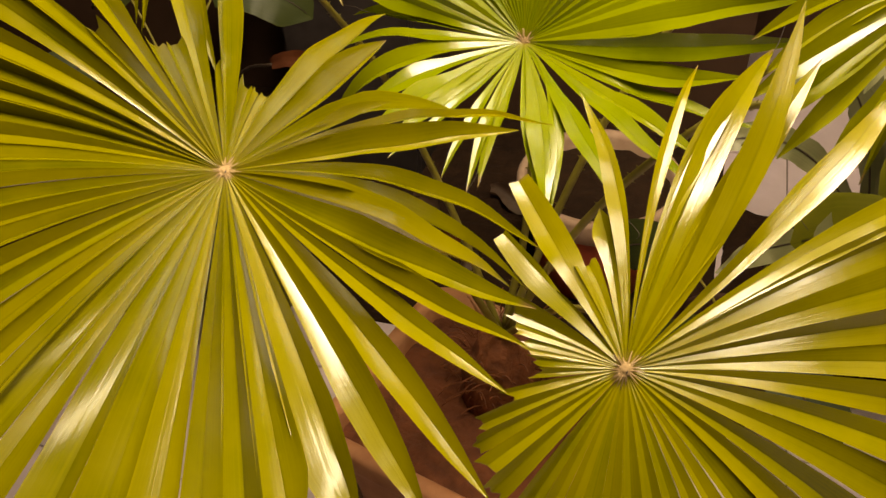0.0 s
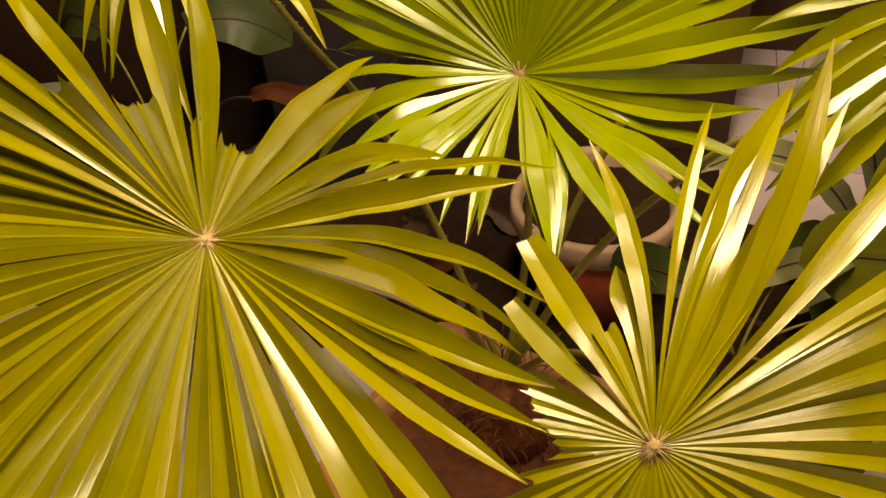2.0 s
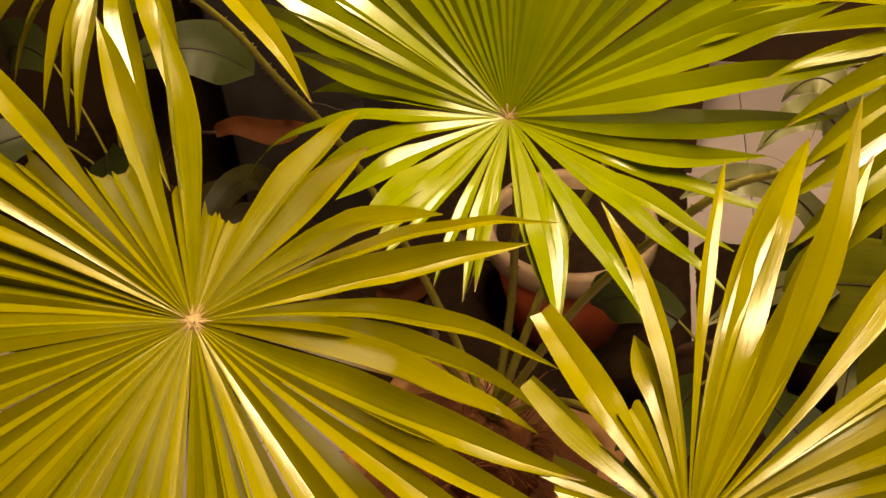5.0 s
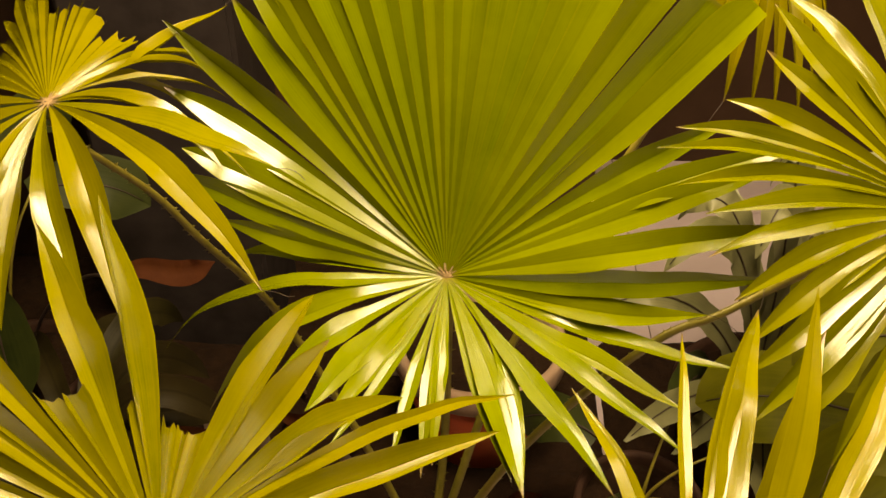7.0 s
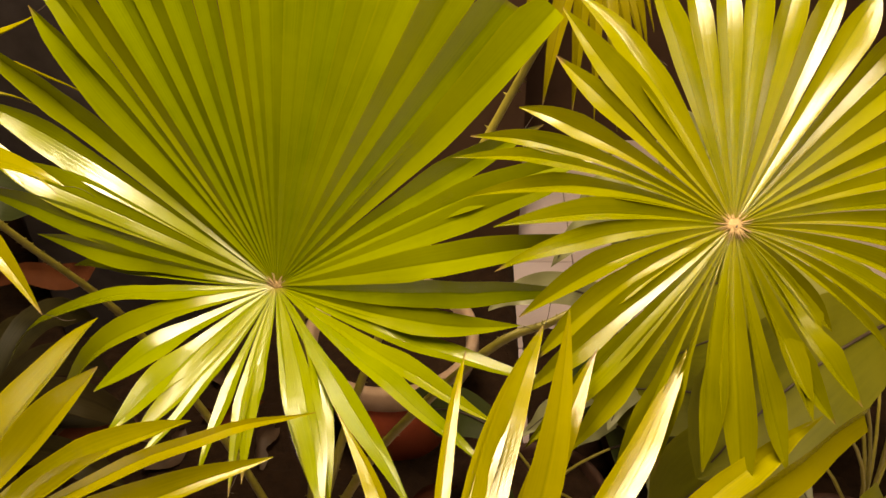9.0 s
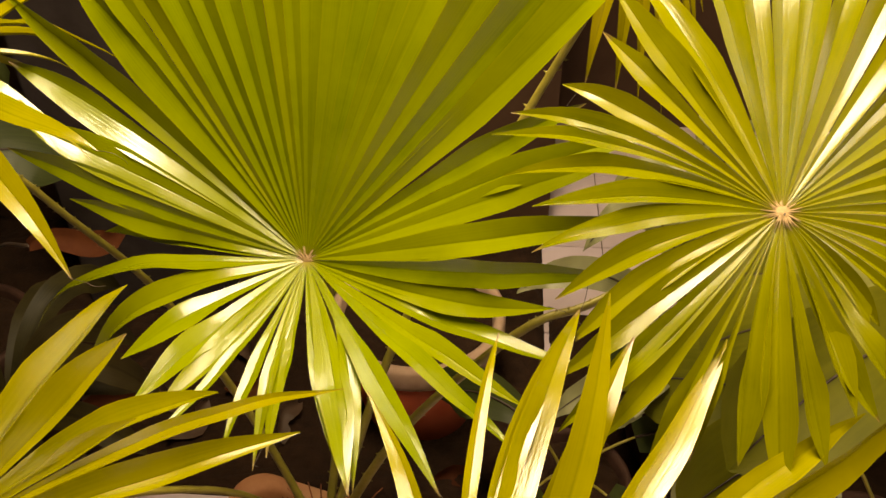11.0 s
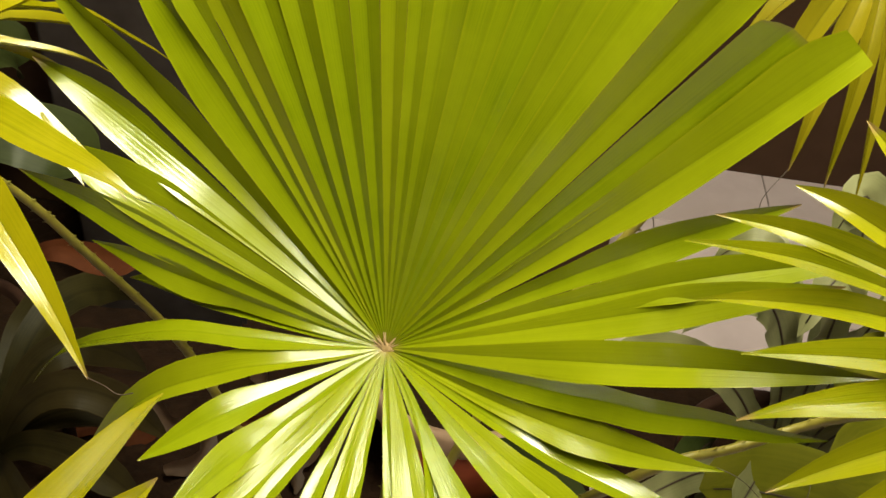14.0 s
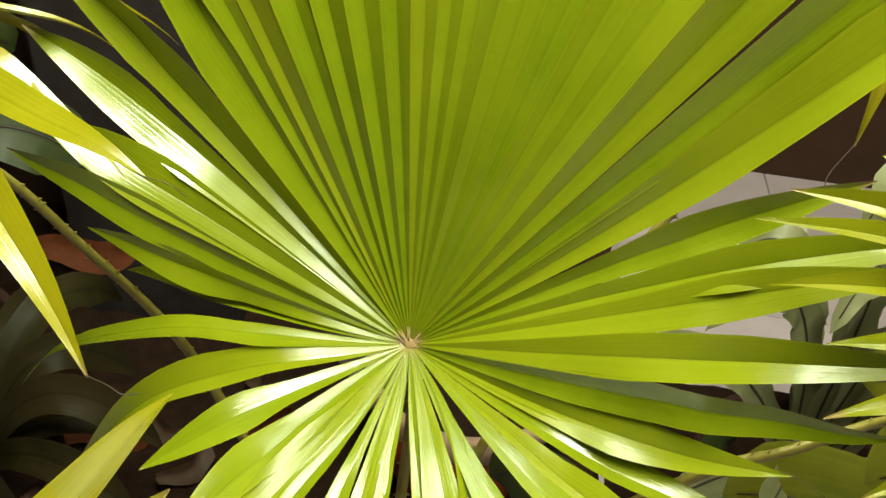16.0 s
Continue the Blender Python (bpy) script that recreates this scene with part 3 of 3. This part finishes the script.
def frond(plant, hub, normal, rows, bumps, stalk, mat, seed, depth=0.8, step=6.5, point=1.8, broad=0.015, bend=2.6, loose=14.0):
    """A fan leaf: thorny stalk with its fibrous hub as the part, and every leaflet under it."""
    rng = random.Random(seed)
    hub = Vector(hub)
    axes = fan_axes(normal)
    bm = bmesh.new()
    path = through_points([*stalk, hub - axes[2] * 0.05, hub - axes[2] * 0.004], 5)
    last = len(path) - 1
    tube(bm, path, [0.0080 - 0.0032 * k / last for k in range(last + 1)], 8, 0.7)
    for k in range(2, last - 2):
        for s in (-1, 1):
            d = (path[k + 1] - path[k - 1]).normalized()
            side = d.cross(Vector((0, 1, 0.2))).normalized() * s
            root = path[k].lerp(path[k + 1], rng.random()) + side * 0.0045
            a, b = bm.verts.new(root + d * 0.003), bm.verts.new(root - d * 0.003)
            c, e = bm.verts.new(root + Vector((0, 0.002, 0.002))), bm.verts.new(root + side * 0.0075 + d * 0.002)
            bm.faces.new((a, c, e)), bm.faces.new((c, b, e)), bm.faces.new((b, a, e))
    ob = part("frond", bm, M_STALK, plant, "fan leaf on a thorny green stalk")
    knob = bmesh.new()
    bmesh.ops.create_icosphere(knob, subdivisions=3, radius=0.0070)
    for v in knob.verts:
        p = v.co.copy()
        p *= 1 + 0.35 * noise.noise(p * 300)
        v.co = hub + axes[0] * p.x + axes[1] * p.y + axes[2] * (p.z * 0.45 + 0.001)
    for k in range(40):
        a = rng.uniform(0, 6.283)
        d = axes[0] * math.cos(a) + axes[1] * math.sin(a)
        tip = hub + d * rng.uniform(0.010, 0.021) + axes[2] * rng.uniform(0.0008, 0.0025)
        tube(knob, [hub + axes[2] * 0.002, (hub + tip) / 2 + axes[2] * 0.0012, tip], [0.0012, 0.0008, 0.0003], 4)
    boss = part("leaf_base", knob, M_HUB, ob, "small fibrous tan boss where the leaflets meet")
    pit = bmesh.new()
    bmesh.ops.create_icosphere(pit, subdivisions=2, radius=0.0015)
    for v in pit.verts:
        v.co = hub + axes[2] * (0.0034 + v.co.z * 0.4) + axes[0] * (v.co.x + 0.001) + axes[1] * (v.co.y * 1.4 - 0.002)
    part("pit", pit, M_RIB, boss, "dark pit in the boss")
    full = fill_fan(rows, step, seed, 2.6, loose)
    crests = [rng.uniform(0.5, 1.4) for _ in full]
    for k, (angle, length, sag, sweep, split, end, filled) in enumerate(full):
        if end == 0 and rng.random() < 0.10:
            across = (fan_direction(angle + 1, axes, bumps) - fan_direction(angle - 1, axes, bumps)).normalized()
            tip = hub + fan_direction(angle, axes, bumps) * length + across * sweep - Vector((0, 0, sag))
            way = fan_direction(angle, axes, bumps) * 0.025
            curl = [Vector((rng.uniform(-1, 1), rng.uniform(-1, 1), rng.uniform(-1.2, 0.6))) * 0.014 for _ in range(3)]
            bm = bmesh.new()
            tube(bm, bezier([tip - way * 0.3, tip + way * 0.3, tip + way + curl[0], tip + way * 1.3 + curl[1], tip + way * 1.2 + curl[2]], 10), [0.0004] * 11, 4)
            part("filament", bm, M_RIB, ob, "thin dark curled filament")
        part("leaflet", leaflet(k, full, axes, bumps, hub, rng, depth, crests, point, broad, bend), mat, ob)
    return ob


PALM = Vector((-0.02, -0.03, 0.06))
palm = thing("palm", (0, 0, 0), "fan palm with yellow-green pleated leaves in a square clay planter", "palm")
TRUNK_TOP = PALM + Vector((0, 0, 0.13))
bm = bmesh.new()
tube(bm, [PALM + Vector((0, 0, -0.02 + 0.03 * k)) for k in range(6)], [0.085, 0.08, 0.075, 0.066, 0.055, 0.035], 20)
for v in bm.verts:
    v.co += Vector((noise.noise(v.co * 30), noise.noise(v.co * 30 + Vector((9, 0, 0))), 0)) * 0.018
part("trunk", bm, M_FIBRE, palm, "short trunk wrapped in brown fibre")
bm = bmesh.new()
rng = random.Random(5)
for k in range(120):
    a, h = rng.uniform(0, 6.283), rng.uniform(0, 0.13)
    p = PALM + Vector((0.075 * math.cos(a), 0.075 * math.sin(a), h))
    q = p + Vector((math.cos(a + rng.uniform(-1, 1)) * 0.05, math.sin(a + rng.uniform(-1, 1)) * 0.05, rng.uniform(-0.03, 0.05)))
    tube(bm, bezier([p, p.lerp(q, 0.5) + Vector((0, 0, 0.02)), q], 4), [0.0014] * 5, 3)
tagged(part("trunk_fibre", bm, M_FIBRE, palm, "loose brown fibres"), kind="stuff")

frond(palm, (-0.2305, -0.4955, 0.884), (0.166, -0.38, 0.91), FRONT_FAN_1 + FRONT_FAN_2 + FRONT_FAN_3, ((150, 9, 80), (118, 10, 50), (-130, 7, 70), (-52, 8, 42)),
      (TRUNK_TOP, (-0.10, -0.14, 0.48), (-0.19, -0.34, 0.74)), M_LIME, 11, 1.5, 7.0, 3.0, 0.0175)
frond(palm, (0.003, -0.004, 0.8065), (-0.14, -1, 0.2), TALL_FAN_1 + TALL_FAN_2 + TALL_FAN_3, ((0, 14, 45), (168, 8, 30), (-4, 72, 0)),
      (TRUNK_TOP, (0.0, 0.06, 0.38), (0.005, 0.09, 0.62)), M_GREEN, 12, 0.52, 6.5, 2.5, 0.021, 3.5, 22.0)
frond(palm, (0.2285, -0.588, 0.7855), (0.15, -0.98, 1.0), NEAR_FAN_1 + NEAR_FAN_2 + NEAR_FAN_3, ((-12, -9, 55),),
      (TRUNK_TOP, (0.10, -0.16, 0.42), (0.19, -0.40, 0.66)), M_LIME, 13, 0.55, 9.0, 2.8, 0.0185, 2.0, 16.0)
frond(palm, (-0.4735, -0.006, 1.0555), (-0.15, -0.15, 1.0), SIDE_FAN_1 + SIDE_FAN_2, (),
      (TRUNK_TOP, (-0.13, 0.05, 0.40), (-0.23, 0.09, 0.59), (-0.28, 0.09, 0.69), (-0.352, 0.08, 0.795), (-0.395, 0.05, 0.893)), M_LIME, 14, 0.8, 7.5, 2.6, 0.022, 2.6, 28.0)
frond(palm, (0.513, -0.191, 1.050), (0.01, -0.58, 1.0), FAR_FAN_1 + FAR_FAN_2 + FAR_FAN_3, ((90, 10, 75), (-90, -6, 75)),
      (TRUNK_TOP, (0.12, -0.05, 0.52), (0.28, -0.05, 0.735), (0.366, -0.025, 0.765), (0.446, -0.01, 0.81), (0.497, -0.09, 0.93)), M_MID, 15, 1.0, 8.0, 2.4, 0.0155)
frond(palm, (0.40, 0.20, 1.20), (0.05, -0.35, 1.0), SMALL_FAN, (),
      (TRUNK_TOP, (0.10, 0.12, 0.55), (0.26, 0.22, 0.85)), M_YELLOW, 16, 0.8, 9.0, 2.2)

# ---- the square planter ----
planter = thing("planter", (-0.06, -0.095, FLOOR), "large square terracotta planter with a thick worn rim", "planter")
planter.rotation_euler = (0, 0, radians(-16))
H = 0.08 - FLOOR
bm = square_lathe([(0.0, 0), (0.165, 0), (0.175, 0.01), (0.205, H - 0.09), (0.215, H - 0.07), (0.215, H - 0.05)], 0.25)
part("body", bm, M_TERRA, planter)
bm = square_lathe([(0.21, H - 0.06), (0.238, H - 0.055), (0.242, H - 0.045), (0.242, H - 0.01), (0.236, H), (0.212, H), (0.204, H - 0.01), (0.198, H - 0.07)], 0.22)
for v in bm.verts:
    v.co += Vector((noise.noise(v.co * 14), noise.noise(v.co * 14 + Vector((5, 0, 0))), noise.noise(v.co * 9))) * 0.003
part("rim", bm, M_TERRA, planter, "thick chipped pale terracotta rim")
bm = bmesh.new()
bmesh.ops.create_grid(bm, x_segments=36, y_segments=36, size=0.2)
for v in bm.verts:
    v.co.z = H - 0.045 + 0.018 * noise.noise(v.co * 14) + 0.01 * noise.noise(v.co * 45)
part("soil", bm, M_SOIL, planter, "dry brown soil matted with fibre")

# ---- the red pot behind ----
def round_pot(at, radius, height, mat, rim_mat, label, name="flower_pot"):
    pot = thing(name, (at[0], at[1], FLOOR), label, "pot")
    r = radius
    part("body", lathe([(0, 0), (r * 0.62, 0), (r * 0.66, 0.01), (r * 0.93, height * 0.84), (r * 0.90, height * 0.86)], 56, 0.004, 3), mat, pot)
    part("rim", lathe([(r * 0.90, height * 0.80), (r, height * 0.82), (r * 1.02, height * 0.85), (r * 1.02, height * 0.97), (r * 0.99, height), (r * 0.92, height), (r * 0.89, height * 0.96), (r * 0.85, height * 0.8)], 56, 0.004, 3), rim_mat, pot)
    bm = lathe([(0.0, height * 0.9), (r * 0.3, height * 0.915), (r * 0.6, height * 0.9), (r * 0.89, height * 0.885)], 40)
    for v in bm.verts:
        v.co.z += 0.012 * noise.noise(v.co * 25 + Vector(at))
    part("soil", bm, M_SOIL_DIM, pot)
    return pot


round_pot((0.07, 0.70, 0), 0.21, 0.36, M_RED, M_LIMEWASH, "red clay flower pot with a pale limed rim")
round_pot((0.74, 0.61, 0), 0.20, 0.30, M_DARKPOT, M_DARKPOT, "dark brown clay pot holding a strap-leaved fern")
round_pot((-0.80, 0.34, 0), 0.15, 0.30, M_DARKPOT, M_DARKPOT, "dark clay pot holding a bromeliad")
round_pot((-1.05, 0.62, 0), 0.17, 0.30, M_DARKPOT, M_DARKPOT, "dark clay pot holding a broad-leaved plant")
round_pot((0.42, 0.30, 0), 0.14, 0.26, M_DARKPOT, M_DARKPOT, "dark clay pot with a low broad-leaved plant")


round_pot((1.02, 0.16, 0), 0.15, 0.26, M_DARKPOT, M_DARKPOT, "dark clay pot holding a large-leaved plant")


# ---- smaller plants ----
def strap(path, width, mat, name, parent, rib=None, fold=0.25, wave=0.0, seed=0, label=""):
    """A long leaf along a path: widest past the middle, folded along its midrib."""
    rng = random.Random(seed)
    bm = bmesh.new()
    layer = bm.loops.layers.uv.new("UVMap")
    n = len(path) - 1
    rows_v = []
    for k, c in enumerate(path):
        d = (path[min(k + 1, n)] - path[max(k - 1, 0)]).normalized()
        side = d.cross(Vector((0.1, -0.75, 0.65))).normalized()
        up = side.cross(d).normalized()
        if up.z < 0 and up.y > 0:
            up = -up
        u = k / n
        w = width * (0.25 + 0.75 * math.sin(math.pi * min(1, 0.08 + u * 0.62))) * (1 - max(0, (u - 0.72) / 0.28) ** 2)
        w = max(w, 0.0015)
        off = wave * math.sin(k * 1.7 + seed)
        rows_v.append([(bm.verts.new(c + side * w * s + up * (abs(s) * w * fold + off * abs(s) * s)), (s + 1) / 2, u) for s in (-1, -0.5, 0, 0.5, 1)])
    for a, b in zip(rows_v, rows_v[1:]):
        for j in range(4):
            quad = (a[j], a[j + 1], b[j + 1], b[j])
            face = bm.faces.new([q[0] for q in quad])
            for loop, q in zip(face.loops, quad):
                loop[layer].uv = (q[1], 0.16 + q[2] * 0.8)
    ob = part(name, bm, mat, parent, label)
    if rib:
        bm = bmesh.new()
        tube(bm, [p + Vector((0, -0.001, 0.001)) for p in path[:-1]], [0.0032 * (1 - 0.7 * k / n) for k in range(n)], 5)
        part("midrib", bm, rib, ob, "dark midrib")
    return ob


fern = thing("fern", (0.73, 0.60, FLOOR + 0.265), "strap-leaved fern with grey-green wavy blades and dark midribs", "fern")
for k, (a, reach, rise, wide) in enumerate(((232, 0.24, 0.74, 0.036), (205, 0.30, 0.62, 0.034), (262, 0.20, 0.70, 0.034), (165, 0.22, 0.60, 0.032), (300, 0.24, 0.60, 0.034),
                                            (190, 0.38, 0.40, 0.034), (240, 0.36, 0.34, 0.034), (280, 0.36, 0.36, 0.034), (330, 0.30, 0.46, 0.034), (20, 0.26, 0.56, 0.032),
                                            (75, 0.22, 0.62, 0.032), (218, 0.40, 0.20, 0.032), (120, 0.26, 0.50, 0.030), (255, 0.42, 0.16, 0.030), (200, 0.10, 0.80, 0.040), (320, 0.12, 0.76, 0.038), (290, 0.44, 0.22, 0.036), (225, 0.30, 0.10, 0.030))):
    out = Vector((math.cos(radians(a)), math.sin(radians(a)), 0))
    strap(bezier([out * 0.02, out * reach * 0.3 + Vector((0, 0, rise * 0.8)), out * reach * 0.8 + Vector((0, 0, rise * 1.1)),
                  out * reach * 1.15 + Vector((0, 0, rise * 0.8))], 26), wide, M_FERN, "frond", fern, M_RIB, 0.2, 0.008, k)

bromeliad = thing("bromeliad", (-0.80, 0.34, FLOOR + 0.27), "olive-brown bromeliad rosette with broad arching blades", "bromeliad")
for k in range(14):
    a = k * 137.5 + 20
    out = Vector((math.cos(radians(a)), math.sin(radians(a)), 0))
    reach, rise = 0.27 + 0.03 * (k % 4), 0.12 + 0.035 * (k % 5)
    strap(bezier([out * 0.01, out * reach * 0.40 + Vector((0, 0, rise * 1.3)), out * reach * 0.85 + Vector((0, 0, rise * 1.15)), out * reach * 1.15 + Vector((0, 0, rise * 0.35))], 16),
          0.036, M_BROM_DIM, "blade", bromeliad, None, 0.30, 0.002, k)


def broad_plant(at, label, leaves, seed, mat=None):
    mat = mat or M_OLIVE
    rng = random.Random(seed)
    plant = thing("broadleaf_plant", at, label, "plant")
    for k, (a, reach, rise, wide) in enumerate(leaves):
        out = Vector((math.cos(radians(a)), math.sin(radians(a)), 0))
        top = out * reach * 0.45 + Vector((0, 0, rise))
        bm = bmesh.new()
        tube(bm, bezier([Vector((0, 0, -0.02)), Vector((0, 0, rise * 0.6)), top], 8), [0.005 - 0.0003 * j for j in range(9)], 6)
        stem = part("stem", bm, M_STALK, plant)
        strap(bezier([top, top + out * reach * 0.3 + Vector((0, 0, 0.03)), top + out * reach * 0.6 + Vector((0, 0, 0.0)), top + out * reach * 0.8 + Vector((0, 0, -0.08))], 14),
              wide, mat, "leaf", stem, M_RIB, 0.15, 0.003, seed + k)
    return plant


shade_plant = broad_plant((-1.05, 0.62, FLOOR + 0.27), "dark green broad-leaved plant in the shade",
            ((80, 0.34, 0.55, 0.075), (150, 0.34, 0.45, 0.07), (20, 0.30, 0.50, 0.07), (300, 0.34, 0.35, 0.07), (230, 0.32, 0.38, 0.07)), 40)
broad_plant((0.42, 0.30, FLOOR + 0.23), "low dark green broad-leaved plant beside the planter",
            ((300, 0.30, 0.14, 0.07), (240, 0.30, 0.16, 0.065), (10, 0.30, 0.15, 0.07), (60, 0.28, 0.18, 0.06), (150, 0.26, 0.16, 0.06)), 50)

broad_plant((1.02, 0.16, FLOOR + 0.23), "large-leaved olive plant in a dark pot",
            ((175, 0.34, 0.62, 0.085), (100, 0.30, 0.50, 0.08), (10, 0.34, 0.45, 0.08), (240, 0.36, 0.40, 0.08), (300, 0.34, 0.35, 0.08), (205, 0.42, 0.52, 0.09), (140, 0.36, 0.56, 0.085), (160, 0.44, 0.36, 0.09), (60, 0.34, 0.40, 0.08), (215, 0.46, 0.78, 0.10)), 60, M_BROAD)

# an orange dying leaf low on the shaded plant
bm = bmesh.new()
tube(bm, through_points([(0, 0, -0.02), (0.10, -0.02, 0.20), (0.27, -0.12, 0.40), (0.40, -0.21, 0.485)], 5), [0.004] * 16, 6)
stem = part("stem", bm, M_RIB, shade_plant, "thin dark stem")
strap([Vector((0.40 + 0.013 * k, -0.21 + 0.003 * k, 0.485 + 0.012 * math.sin(k * 0.5))) for k in range(15)], 0.026, M_DRY, "leaf", stem, None, 0.5, 0.006, 3, "curled orange dying leaf")

# dry brown leaves lying on the soil
rng = random.Random(77)
for k, (x, y, turn, size, wide) in enumerate(((-0.70, 0.60, 20, 0.20, 0.034), (-0.60, 0.66, -25, 0.17, 0.030), (-0.50, 0.56, 60, 0.15, 0.026), (-0.36, 0.70, 10, 0.16, 0.03),
                                              (-0.44, 0.84, -50, 0.18, 0.03), (-0.26, 0.58, 80, 0.13, 0.024), (0.18, 0.46, 30, 0.14, 0.026), (-0.20, 0.92, -10, 0.16, 0.028))):
    z = FLOOR + (0.052 if y > 0.50 else 0.010)
    litter = tagged(strap([Vector((size * (u / 9 - 0.5), 0.012 * math.sin(u * 0.7 + k), 0.012 + 0.014 * math.sin(u * 0.55 + k))) for u in range(10)], wide, M_DRY if k % 3 == 0 else M_BROWN,
                          "fallen_leaf", None, None, 0.7, 0.008, k), "curled brown dry leaf lying on the ground", "leaf", "fallen leaves")
    litter.matrix_world = pose(x, y, z, 0, 0, turn)

# ---- floor tiles ----
TILE = 0.40
tile_bm = box(-TILE / 2 + 0.002, -TILE / 2 + 0.002, -0.007, TILE / 2 - 0.002, TILE / 2 - 0.002, 0.0, 0.0015)
first = part("floor_tile", tile_bm, M_TILE, part_floor, smooth=False)
tile_mesh = first.data
cells = [(i, j) for i in range(14) for j in range(14)]
for i, j in cells:
    x, y = ROOM[0] + TILE * (i + 0.5), ROOM[2] + TILE * (j + 0.5)
    if x + TILE / 2 > ROOM[1] + 0.01 or y + TILE / 2 > ROOM[3] + 0.01:
        continue
    ob = first if (i, j) == (0, 0) else new("floor_tile", tile_mesh)
    ob.parent = part_floor
    ob.location = (x, y, FLOOR)
